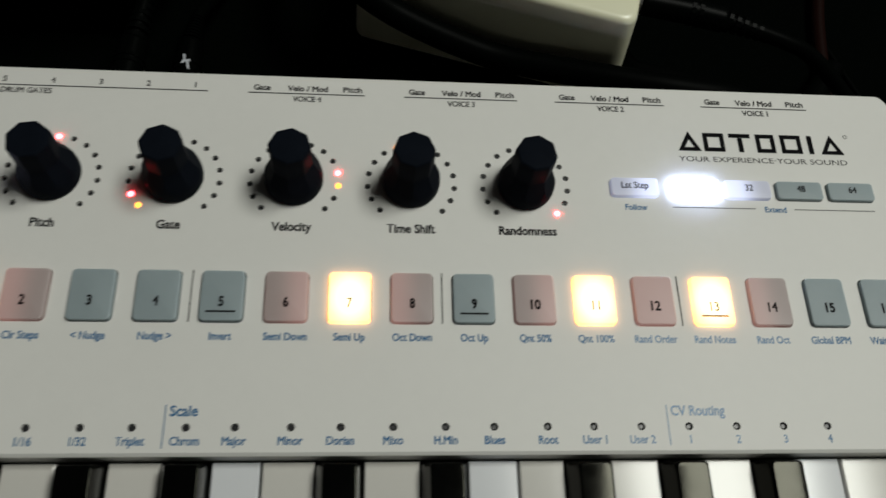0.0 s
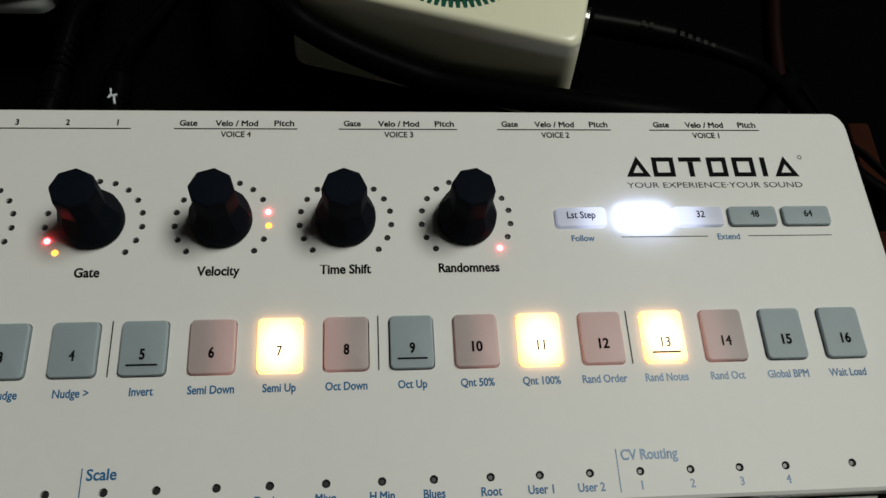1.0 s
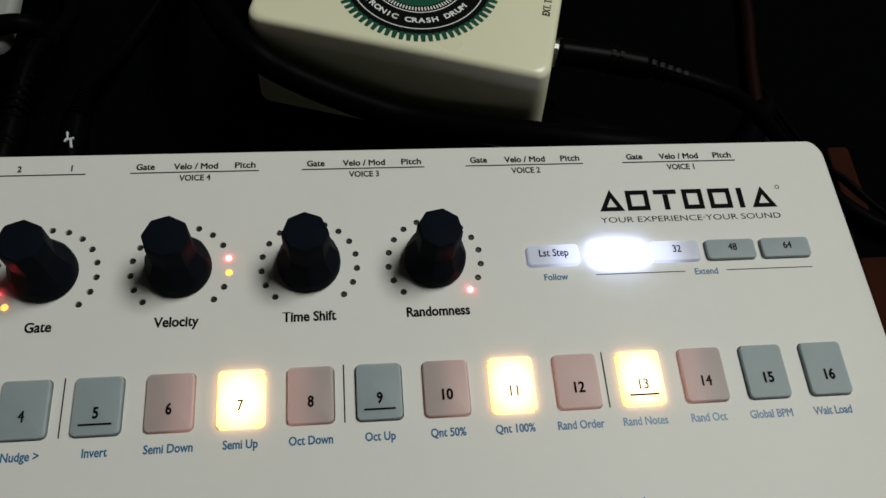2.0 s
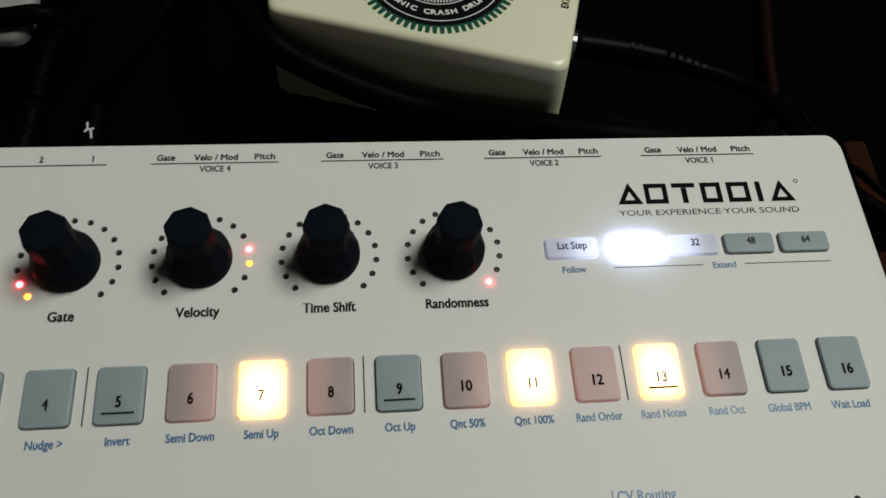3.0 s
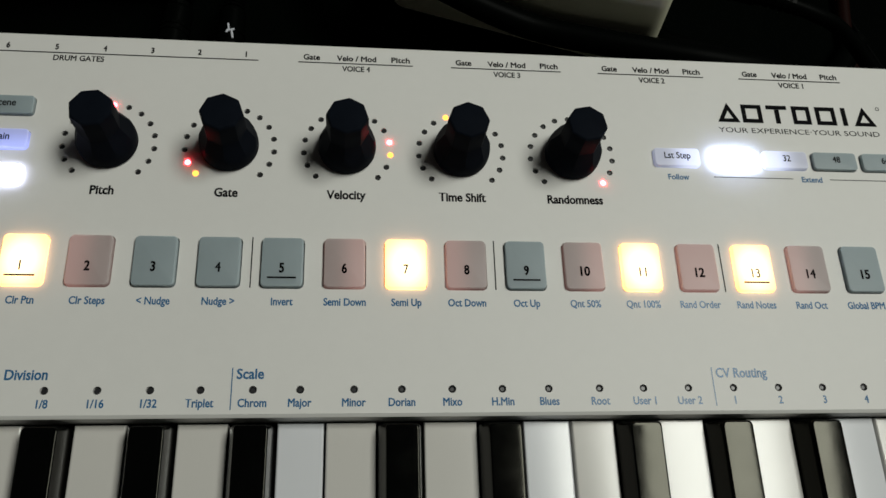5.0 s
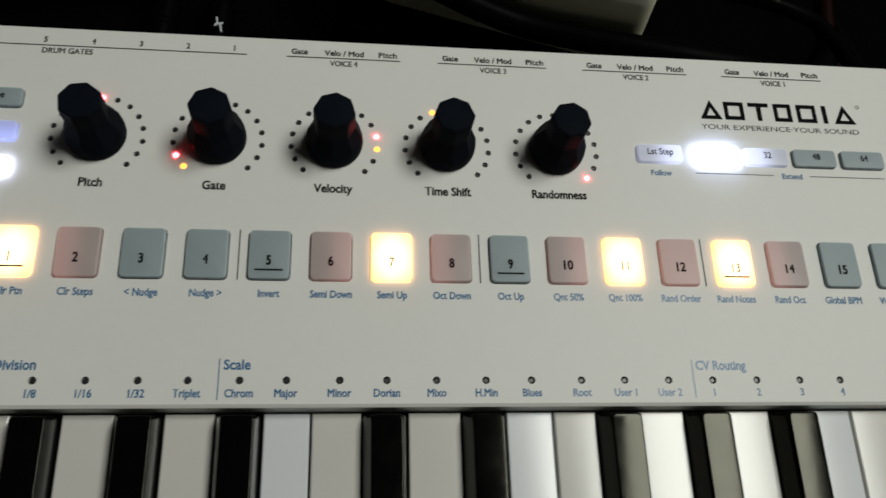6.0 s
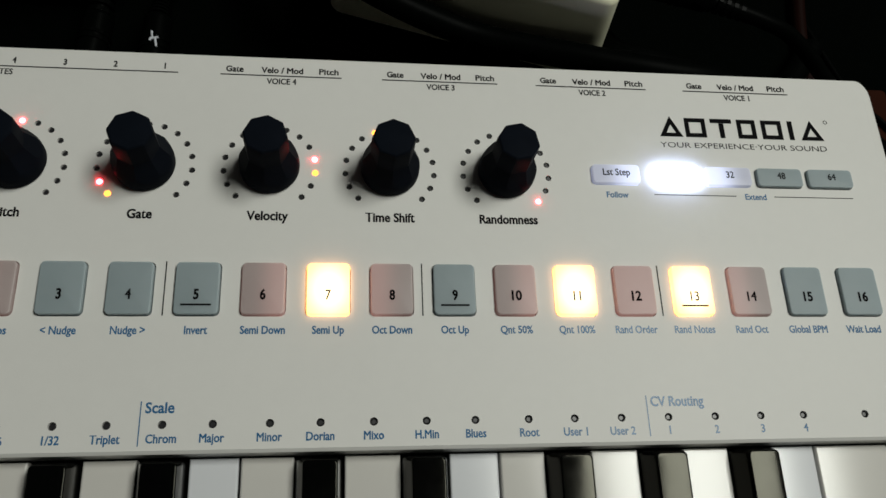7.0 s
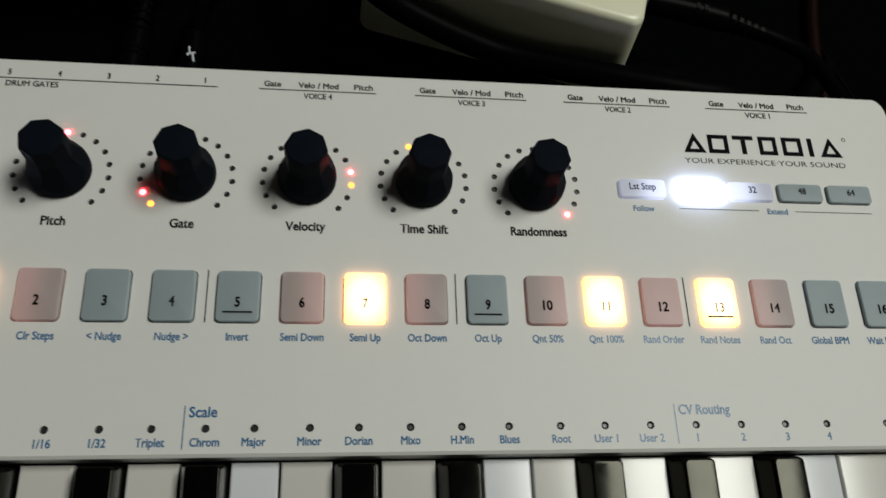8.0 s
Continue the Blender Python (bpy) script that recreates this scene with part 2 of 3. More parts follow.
CEILING = material("white_ceiling", (0.2, 0.205, 0.2), 0.85, spread=0.03, grain=10)
FLOOR = material("dark_floor", (0.045, 0.046, 0.043), 0.6, spread=0.2, grain=10)
DESK = material("dark_desk", (0.02, 0.016, 0.014), 0.5, spread=0.3, grain=30)


# ---- lettering ----
X_LOW, X_TALL = 0.46, 0.49


def text_mesh(words, height, width=None, squeeze=0.82, bold=0.0):
    """Printed words as a flat mesh, centred on x, with capitals of that height (mm)."""
    cu = bpy.data.curves.new("print", "FONT")
    cu.body, cu.size, cu.fill_mode, cu.resolution_u = words, 1.0, "FRONT", 3
    ob = bpy.data.objects.new("print", cu)
    me = bpy.data.meshes.new_from_object(ob)
    bpy.data.objects.remove(ob)
    bpy.data.curves.remove(cu)
    co = np.zeros(len(me.vertices) * 3)
    me.vertices.foreach_get("co", co)
    co = co.reshape(-1, 3)
    k = height / 0.729
    lo, hi = co[:, 0].min(), co[:, 0].max()
    co[:, 0] -= (lo + hi) / 2
    fx = width / (hi - lo) if width else k * squeeze
    co[:, 0] = co[:, 0] * fx
    # small letters stand taller than the font draws them, as on a technical face
    y = co[:, 1]
    y = np.where(y <= 0, y, np.where(y < X_LOW, y * X_TALL / X_LOW, X_TALL + (y - X_LOW) * (0.729 - X_TALL) / (0.729 - X_LOW)))
    co[:, 1] = y * k - height / 2
    co[:, 2] = 0
    me.vertices.foreach_set("co", (co * MM).ravel())
    me.update()
    if bold:
        # heavier strokes: move every outline corner outwards, with a limited mitre
        bm = bmesh.new()
        bm.from_mesh(me)
        push = {}
        for e in bm.edges:
            if len(e.link_faces) == 1:
                a, b = e.verts
                loop = e.link_loops[0]
                d = (loop.link_loop_next.vert.co - loop.vert.co).normalized()
                n = Vector((d.y, -d.x, 0)) * (1 if e.link_faces[0].normal.z > 0 else -1)
                for v in (a, b):
                    push.setdefault(v, []).append(n)
        for v, ns in push.items():
            total = sum(ns, Vector((0, 0, 0)))
            if total.length > 0.3:
                u = total.normalized()
                v.co += u * (bold * height * MM / max(u.dot(ns[0]), 0.6))
        bm.to_mesh(me)
        bm.free()
    return me


def words(text, x, y, height, parent, mat=None, z=0.05, width=None, name="printed_word", bold=0.034, squeeze=0.82):
    return part_mesh(name, text_mesh(text, height, width, squeeze, bold), mat or INK, parent, at=(x, y, z))


def bar(x0, y0, x1, y1, wide, parent, mat=None, z=0.05, name="printed_line"):
    """A printed straight line."""
    d = Vector((x1 - x0, y1 - y0)).normalized() * wide / 2
    n = Vector((-d.y, d.x))
    bm = bmesh.new()
    bm.faces.new([bm.verts.new(P(x, y, z)) for x, y in ((x0 - n.x, y0 - n.y), (x1 - n.x, y1 - n.y), (x1 + n.x, y1 + n.y), (x0 + n.x, y0 + n.y))])
    return part(name, bm, mat or INK, parent)


# ---- the room ----
def slab(name, x0, x1, y0, y1, z0, z1, mat, label, category):
    bm = bmesh.new()
    bmesh.ops.create_cube(bm, size=1)
    for v in bm.verts:
        v.co = Vector((x0 if v.co.x < 0 else x1, y0 if v.co.y < 0 else y1, z0 if v.co.z < 0 else z1))
    ob = part(name, bm, mat)
    tagged(ob, label, category, kind="structure")
    return ob


slab("floor", -1.6, 2.0, -1.8, 1.8, -0.85, -0.75, FLOOR, "dark wooden floor under the desk", "floor")
slab("ceiling", -1.6, 2.0, -1.8, 1.8, 1.95, 2.05, CEILING, "plain white painted ceiling", "ceiling")
slab("wall_north", -1.6, 2.0, 1.8, 1.9, -0.75, 1.95, WALL, "plain painted wall behind the desk", "wall")
slab("wall_south", -1.6, 2.0, -1.9, -1.8, -0.75, 1.95, WALL, "plain painted wall opposite the desk", "wall")
slab("wall_west", -1.7, -1.6, -1.8, 1.8, -0.75, 1.95, WALL_WEST, "unseen side wall added in mauve to bounce pinkish light", "wall")
slab("wall_east", 2.0, 2.1, -1.8, 1.8, -0.75, 1.95, WALL, "plain painted side wall", "wall")

desk = thing("desk", "dark desk carrying the keyboard and the effects pedal", "desk", (0, 200, -Z0 - 750))
part("tabletop", block(-800, 700, -330, 520, -Z0 - 30, -Z0 - 3, 8, 3), DESK, desk)
for lx in (-770, 640):
    for ly in (-300, 460):
        part("leg", block(lx, lx + 40, ly, ly + 40, -Z0 - 750, -Z0 - 30.5, 3, 1), DESK, desk)
mat_ob = part("black_mat", block(-790, 690, -320, 510, -Z0 - 3, -Z0, 4, 1), MAT)
tagged(mat_ob, "black rubber mat spread over the desk", "mat")

fixture = thing("ceiling_light", "square white panel light fixed under the ceiling", "ceiling light", (LAMP_X * 1000, 300, 1908 - Z0))
bmf = bmesh.new()
FX, FW, FD = LAMP_X * 1000, LAMP_W * 500 + 7, LAMP_D * 500 + 7
for a, b, c, d in ((-FW - 18, FW + 18, -FD - 18, -FD), (-FW - 18, FW + 18, FD, FD + 18), (-FW - 18, -FW, -FD + 1, FD - 1), (FW, FW + 18, -FD + 1, FD - 1)):
    m = block(FX + a, FX + b, 300 + c, 300 + d, 1908 - Z0, 1950 - Z0, 2, 1)
    me_tmp = bpy.data.meshes.new("frame")
    m.to_mesh(me_tmp)
    m.free()
    bmf.from_mesh(me_tmp)
    bpy.data.meshes.remove(me_tmp)
part("frame", bmf, CEILING, fixture)
part("diffuser", block(FX - FW + 1, FX + FW - 1, 300 - FD + 1, 300 + FD - 1, 1928 - Z0, 1932 - Z0, 2, 0.5), WHITE_INK, fixture)

# ---- the keyboard ----
LEFT, RIGHT, BACK, LIP = -397.0, 191.5, 6.3, -100.45
kb = thing("keyboard_sequencer", "white keyboard sequencer with knobs, lit step buttons and slim keys", "keyboard", (-100, -95, -Z0))
PITCH_B, BX, BY, BW, BH = 15.62, -1.45, -61.3, 10.5, 13.3
step_x = [BX + PITCH_B * (n - 5) for n in range(1, 17)]
button_x = [x + 0.1 * (n - 7.5) for n, x in enumerate(step_x, 1)]
KNOB_X, KNOB_Y, RING = [-48.4, -17.1, 14.2, 45.4, 76.7], -27.8, 11.77
DOT_ANGLES = [225 - 270 / 14 * k for k in range(15)]
SMALL_W, SMALL_H = 13.3, 5.55
small = {"Lst Step": (107.3, -27.8), "16": (124.5, -27.8), "32": (139.7, -27.8), "48": (154.9, -27.8), "64": (170.1, -27.8),
         "Scene": (-75.2, -17.4), "Chain": (-75.2, -27.6), "": (-75.2, -37.9)}
LED_Y = -93.9
led_names = ["1/4", "1/8", "1/16", "1/32", "Triplet", "Chrom", "Major", "Minor", "Dorian", "Mixo", "H.Min", "Blues", "Root", "User 1", "User 2", "1", "2", "3", "4", ""]
led_x = [-67.0, -55.0, -43.1, -31.1, -19.5, -7.3, 3.9, 16.8, 28.4, 40.8, 53.3, 65.0, 78.0, 89.4, 101.2, 113.2, 125.3, 137.3, 148.7, 165.4]
dots = [(kx + RING * math.cos(radians(a)), KNOB_Y + RING * math.sin(radians(a))) for kx in KNOB_X for a in DOT_ANGLES]


def circle(x, y, r, n=16):
    return [(x + r * math.cos(2 * math.pi * k / n), y + r * math.sin(2 * math.pi * k / n)) for k in range(n)]


# the face plate, cut through for every button and light
EDGE, EDGE_Z = 4.0, 3.2
outline = rounded(LEFT + EDGE, RIGHT - EDGE, LIP + 0.75, BACK - 0.5, (1.6, 1.6, 0.3, 0.3), 6)
holes = [rounded(x - BW / 2 - 0.26, x + BW / 2 + 0.26, BY - BH / 2 - 0.26, BY + BH / 2 + 0.26, 1.4, 4) for x in button_x]
holes += [rounded(x - SMALL_W / 2 - 0.2, x + SMALL_W / 2 + 0.2, y - SMALL_H / 2 - 0.2, y + SMALL_H / 2 + 0.2, 1.2, 4) for x, y in small.values()]
holes += [circle(x, y, 0.82) for x, y in dots] + [circle(x, LED_Y, 0.98) for x in led_x]
cu = bpy.data.curves.new("face_plate", "CURVE")
cu.dimensions, cu.fill_mode = "2D", "BOTH"
for ring in [outline] + holes:
    sp = cu.splines.new("POLY")
    sp.points.add(len(ring) - 1)
    for q, (x, y) in zip(sp.points, ring):
        q.co = (x, y, 0, 1)
    sp.use_cyclic_u = True
cu.extrude = 0.9
tmp = bpy.data.objects.new("face_plate", cu)
plate = bpy.data.meshes.new_from_object(tmp)
bpy.data.objects.remove(tmp)
co = np.zeros(len(plate.vertices) * 3)
plate.vertices.foreach_get("co", co)
co = co.reshape(-1, 3)
co[:, 2] = co[:, 2] - 0.9 + Z0
plate.vertices.foreach_set("co", (co * MM).ravel())
plate.update()
plate.materials.clear()
panel = part_mesh("control_panel", plate, PANEL, kb, "matt white control panel with printed legends")

# the case round the face plate: shoulders, side walls, lip over the keys
rings = []
for k in range(9):
    a = radians(90 * k / 8)
    e = EDGE * (1 - math.sin(a))
    eb = 0.5 * (1 - math.sin(a))
    c = 0.75 * (1 - k / 8)
    ring = rounded(LEFT + e, RIGHT - e, LIP + c, BACK - eb, (1.6 + 4 * (1 - e / EDGE), 1.6 + 4 * (1 - e / EDGE), 0.3, 0.3), 6)
    rings.append([(x, y, -0.8 * k / 8 if y < LIP + 3 else -EDGE_Z * (1 - math.cos(a))) for x, y in ring])
rings.append([(x, y, -7.0) for x, y in rounded(LEFT - 0.1, RIGHT + 0.1, LIP, BACK, (5.6, 5.6, 0.3, 0.3), 6)])
case = smooth_by_angle(part("case", loft(rings, cap_top=False), PANEL, kb), 40)
part("lower_case", loft([[(x, y, z) for x, y in rounded(LEFT - g, RIGHT + g, LIP + 0.3, BACK - 0.8, 5, 5)] for g, z in ((-0.6, -5.2), (0.5, -5.6), (1.0, -6.6), (1.2, -9.0), (1.2, -36.0))]), DARK, kb, "black lower half of the case")
part("under_plate", block(LEFT + 4, RIGHT - 4, LIP + 1.6, BACK - 1.6, -4.0, -2.1, 1, 0.1), DARK, kb)
part("key_tray", block(-276, 176, -200, LIP - 0.4, -36, -17, 0.5, 0.3), DARK, kb)
part("end_cheek", block(176.6, RIGHT + 1.2, -201, LIP - 0.2, -36, 0, 2, 1.5), PANEL, kb)
part("end_cheek", block(LEFT - 1.2, -276.6, -201, LIP - 0.2, -36, 0, 2, 1.5), PANEL, kb)
for fx in (-370, 165):
    for fy in (-185, -15):
        part("rubber_foot", disc_stack(fx, fy, [(7, -36.1), (7, -41.5), (6.5, -Z0)], 20), DARK, kb)


# keys
KEY_TOP, KEY_C, KEY_W = -5.5, 9.9, 20.45
NOTCH = {0: (0, 18.3 - 5.9), 1: (18.3 + 5.9, 43.3 - 5.9), 2: (43.3 + 5.9, 0), 3: (0, 78.5 - 5.9), 4: (78.5 + 5.9, 102.2 - 5.9), 5: (102.2 + 5.9, 125.8 - 5.9), 6: (125.8 + 5.9, 0)}
BLACK_AT = [18.3, 43.3, 78.5, 102.2, 125.8]
KEY_BACK, KEY_FRONT, BLACK_FRONT = LIP - 0.5, -196.0, -158.0


def white_key(octave, k, last=False):
    base = KEY_C + octave * 7 * KEY_W
    x0, x1 = base + k * KEY_W + 0.28, base + (k + 1) * KEY_W - 0.28
    lo, hi = NOTCH[k] if not last else (0, 0)
    xa, xb = (base + lo if lo else x0), (base + hi if hi else x1)
    ring = [(x0, KEY_FRONT), (x1, KEY_FRONT), (x1, BLACK_FRONT - 0.8), (xb, BLACK_FRONT - 0.8), (xb, KEY_BACK), (xa, KEY_BACK), (xa, BLACK_FRONT - 0.8), (x0, BLACK_FRONT - 0.8)]
    ring = [p for i, p in enumerate(ring) if p != ring[i - 1]]
    if lo == 0:
        ring = [p for p in ring if not (p[0] == x0 and p[1] == BLACK_FRONT - 0.8)]
    if hi == 0:
        ring = [p for p in ring if not (p[0] == x1 and p[1] == BLACK_FRONT - 0.8)]
    bm = loft([[(x, y, KEY_TOP) for x, y in ring], [(x, y, KEY_TOP - 11) for x, y in ring]])
    bmesh.ops.recalc_face_normals(bm, faces=bm.faces)
    top = [e for e in bm.edges if all(abs(v.co.z - P(0, 0, KEY_TOP).z) < 1e-6 for v in e.verts)]
    bmesh.ops.bevel(bm, geom=top, offset=0.45 * MM, segments=2, affect="EDGES", profile=0.5)
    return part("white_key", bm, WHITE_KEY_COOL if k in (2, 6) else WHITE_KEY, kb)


def black_key(octave, at):
    cx = KEY_C + octave * 7 * KEY_W + at
    def ring(w, f, b, z, shift=0.0):
        return [(x + shift, y, z) for x, y in rounded(cx - w / 2, cx + w / 2, f, b, min(1.0, w / 5), 3)]
    rr = []
    for k in range(6):
        t = radians(14 * k)
        out, drop = 0.5 * math.sin(t), 0.5 * (1 - math.cos(t))
        rr.append(ring(7.1 + 2 * out, BLACK_FRONT + 6.2 - out, KEY_BACK - 1.9 + out, 0.8 - drop, 0.3))
    rr += [ring(8.6, BLACK_FRONT + 5.0, KEY_BACK - 1.1, -0.75, 0.27), ring(8.75, BLACK_FRONT + 4.7, KEY_BACK - 1.0, -1.0, 0.25),
           ring(10.9, BLACK_FRONT + 0.4, KEY_BACK - 0.3, KEY_TOP + 0.3), ring(11.0, BLACK_FRONT, KEY_BACK, KEY_TOP - 8)]
    bm = loft(rr)
    bmesh.ops.recalc_face_normals(bm, faces=bm.faces)
    return smooth_by_angle(part("black_key", bm, BLACK_KEY, kb), 14)


for octave in (-2, -1, 0):
    for k in range(7):
        white_key(octave, k)
    for at in BLACK_AT:
        black_key(octave, at)
white_key(1, 0, True)

# step buttons, standing proud of the panel by CAP
CAP = 1.2
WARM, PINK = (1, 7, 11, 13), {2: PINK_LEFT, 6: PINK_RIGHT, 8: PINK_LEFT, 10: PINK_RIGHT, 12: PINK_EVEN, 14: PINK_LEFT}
captions = ["Clr Ptn", "Clr Steps", "< Nudge", "Nudge >", "Invert", "Semi Down", "Semi Up", "Oct Down", "Oct Up", "Qnt 50%", "Qnt 100%", "Rand Order", "Rand Notes", "Rand Oct", "Global BPM", "Wait Load"]
for n, (x, caption) in enumerate(zip(step_x, captions), 1):
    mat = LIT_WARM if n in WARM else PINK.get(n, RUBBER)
    state = "step button lit warm yellow" if n in WARM else "grey step button with a painted pink glow" if n in PINK else "unlit grey step button"
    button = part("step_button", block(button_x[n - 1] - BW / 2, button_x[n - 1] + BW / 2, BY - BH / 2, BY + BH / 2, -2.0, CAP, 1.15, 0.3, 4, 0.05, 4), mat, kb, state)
    smooth_by_angle(button, 40)
    ink, weight = (LIT_INK, 0.025) if n in WARM else (INK, 0.034 if n % 10 == 4 else 0.046)
    words(str(n), x + 0.14 * (n - 7.5), BY - 1.6, 2.6, button, ink, z=CAP + 0.05, name="printed_number", squeeze=0.76 if n < 10 else 0.88, bold=weight)
    if n % 4 == 1:
        bar(button_x[n - 1] - 3.6, BY - 4.3, button_x[n - 1] + 3.6, BY - 4.3, 0.46, button, z=CAP + 0.05)
    words(caption, x, -71.55, 2.0, kb, BLUE_INK, squeeze=0.83)
for x in (-9.5, 53.1, 115.45):
    bar(x, -54.2, x, -68.0, 0.3, kb)

# mode buttons
for caption, (x, y) in small.items():
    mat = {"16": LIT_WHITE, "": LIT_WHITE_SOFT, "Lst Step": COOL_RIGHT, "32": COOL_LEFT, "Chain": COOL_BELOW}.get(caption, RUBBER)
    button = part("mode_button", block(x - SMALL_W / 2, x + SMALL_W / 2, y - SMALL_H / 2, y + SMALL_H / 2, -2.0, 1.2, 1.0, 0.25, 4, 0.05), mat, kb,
                  "mode button lit bright white" if mat in (LIT_WHITE, LIT_WHITE_SOFT) else "mode button with a painted faint blue glow" if mat is not RUBBER else "unlit grey mode button")
    smooth_by_angle(button, 40)
    if caption and caption != "16":
        words(caption, x + (0.4 if caption in ("48", "64", "32") else -0.6 if x < 0 else 0), y + 0.5, 2.05, button, z=1.25, squeeze=0.86, bold=0.022)
words("Follow", 107.3, -33.6, 1.75, kb, BLUE_INK, squeeze=0.95)
words("Extend", 147.2, -33.5, 1.75, kb, BLUE_INK, squeeze=0.95)
bar(117.7, -33.4, 141.5, -33.4, 0.22, kb)
bar(152.7, -33.4, 176.4, -33.4, 0.22, kb)

# small lights in a row above the keys
for x, caption in zip(led_x, led_names):
    part("led", disc_stack(x, LED_Y, [(0.5, -0.45), (0.85, -0.7), (0.9, -2.0)], 14), LED_OFF, kb)
    if caption:
        words(caption, x, -97.0, 2.0, kb, BLUE_INK, squeeze=0.86)
words("Time Division", -63.1, -90.05, 2.5, kb, BLUE_INK, width=16.8)
words("Scale", -8.05, -89.95, 2.5, kb, BLUE_INK, width=6.3)
words("CV Routing", 115.9, -89.95, 2.5, kb, BLUE_INK, width=13.6)
bar(-12.3, -88.5, -12.3, -98.7, 0.26, kb, BLUE_INK)
bar(108.0, -88.6, 108.0, -98.5, 0.26, kb, BLUE_INK)


# encoders with their rings of lights
def encoder(kx, turn):
    """A round skirt under an eight-sided grip; the flats run down into the skirt and flare out with it."""
    def rows(table, n=64):
        out = []
        for z, across, round_r in table:
            ring = []
            for k in range(n):
                a = 2 * math.pi * k / n
                q = min(across / math.cos(a % (math.pi / 4) - math.pi / 8), round_r)
                ring.append((kx + q * math.cos(a + turn - math.pi / 8), KNOB_Y + q * math.sin(a + turn - math.pi / 8), z))
            out.append(ring)
        return out
    skirt = [(9.9, 5.2, 5.6), (9.4, 5.36, 5.95), (8.8, 5.58, 6.3), (8.0, 5.86, 6.65), (7.0, 6.24, 6.98), (6.0, 6.62, 7.22), (5.0, 7.02, 7.42), (4.0, 7.44, 7.58),
             (3.0, 7.8, 7.68), (1.6, 8.0, 7.75), (0.6, 8.0, 7.68), (0.2, 8.0, 7.3)]
    knob = part("encoder_knob", loft(rows(skirt)), KNOB, kb, "black encoder knob with a faceted grip")
    smooth_by_angle(knob, 24)
    grip = [(17.85, 3.9, 4.2), (17.75, 4.6, 4.95), (17.45, 4.95, 5.32), (16.9, 5.1, 5.48), (14.0, 5.12, 5.51), (11.5, 5.11, 5.5), (10.3, 5.13, 5.5), (9.6, 5.2, 5.5)]
    smooth_by_angle(part("grip", loft(rows(grip)), KNOB, knob), 24)


LIT_RED = {0: (7,), 1: (1,), 2: (11,), 3: (), 4: (14,)}
LIT_AMBER = {1: (0,), 2: (12,), 3: (6,)}
for j, (kx, name) in enumerate(zip(KNOB_X, ("Pitch", "Gate", "Velocity", "Time Shift", "Randomness"))):
    encoder(kx, (0.15, 0.35, 0.3, 0.42, 0.2)[j])
    words(name, kx - 0.1, -41.5, 2.5, kb, squeeze=0.9, bold=0.045)
    for i, a in enumerate(DOT_ANGLES):
        x, y = kx + RING * math.cos(radians(a)), KNOB_Y + RING * math.sin(radians(a))
        lit = i in LIT_RED[j] or i in LIT_AMBER.get(j, ())
        mat = LED_RED if i in LIT_RED[j] else LED_YELLOW if lit else LED_OFF
        part("led", disc_stack(x, y, [(0.45, 0.42 if lit else -0.35), (0.74, 0.15 if lit else -0.6), (0.78, -2.0)], 14), mat, kb, "glowing red light" if mat is LED_RED else "glowing amber light" if lit else "")

# legends along the back edge
for i in range(4):
    x = i * 43.6
    bar(x, 0.1, x + 32.5, 0.1, 0.34, kb)
    words("Gate", x + 3.7, 1.95, 1.8, kb, width=4.5, bold=0.045)
    words("Velo / Mod", x + 16.4, 1.9, 1.8, kb, width=11.1, bold=0.045)
    words("Pitch", x + 29.0, 1.95, 1.8, kb, width=5.2, bold=0.04)
    words("VOICE %d" % (4 - i), x + 16.3, -1.6, 1.8, kb, width=7.8, bold=0.034)
bar(-89.0, 0.1, -11.1, 0.1, 0.34, kb)
for i in range(7):
    words(str(i + 1), -14.6 - 12.77 * i, 2.05, 1.8, kb, squeeze=0.8, bold=0.05)
words("DRUM GATES", -59.5, -1.5, 1.75, kb, width=13.3)

# maker's mark as plain shapes, and the line of small capitals below it
def hollow(points, stroke, name="logo_shape"):
    """A closed outline of even stroke, as one flat shape."""
    n = len(points)
    inner = []
    for i in range(n):
        a, b, c = (Vector(points[(i + k) % n]) for k in (-1, 0, 1))
        d0, d1 = (b - a).normalized(), (c - b).normalized()
        n0, n1 = Vector((d0.y, -d0.x)), Vector((d1.y, -d1.x))
        inner.append(b + (n0 + n1) * stroke / (1 + n0.dot(n1)))
    bm = bmesh.new()
    vo, vi = [bm.verts.new(P(x, y, 0.05)) for x, y in points], [bm.verts.new(P(x, y, 0.05)) for x, y in inner]
    for i in range(n):
        k = (i + 1) % n
        bm.faces.new((vo[i], vi[i], vi[k], vo[k]))
    bmesh.ops.recalc_face_normals(bm, faces=bm.faces)
    part(name, bm, INK, kb)


for x0, x1 in ((122.0, 128.9), (164.7, 171.8)):
    hollow([(x0, -15.1), ((x0 + x1) / 2, -8.5), (x1, -15.1)], 1.25)
for x0, x1 in ((129.7, 136.0), (145.5, 151.2), (152.9, 159.2)):
    hollow([(x0, -15.1), (x0, -8.9), (x1, -8.9), (x1, -15.1)], 1.35)
bar(137.5, -9.6, 144.0, -9.6, 1.4, kb, name="logo_shape")
bar(140.75, -10.35, 140.75, -15.1, 1.5, kb, name="logo_shape")
bar(161.9, -8.9, 161.9, -15.1, 1.5, kb, name="logo_shape")
hollow(circle(173.2, -8.9, 0.65, 12)[::-1], 0.2)
words("YOUR EXPERIENCE\u00b7YOUR SOUND", 146.8, -17.7, 1.75, kb, width=50.2, bold=0.0)

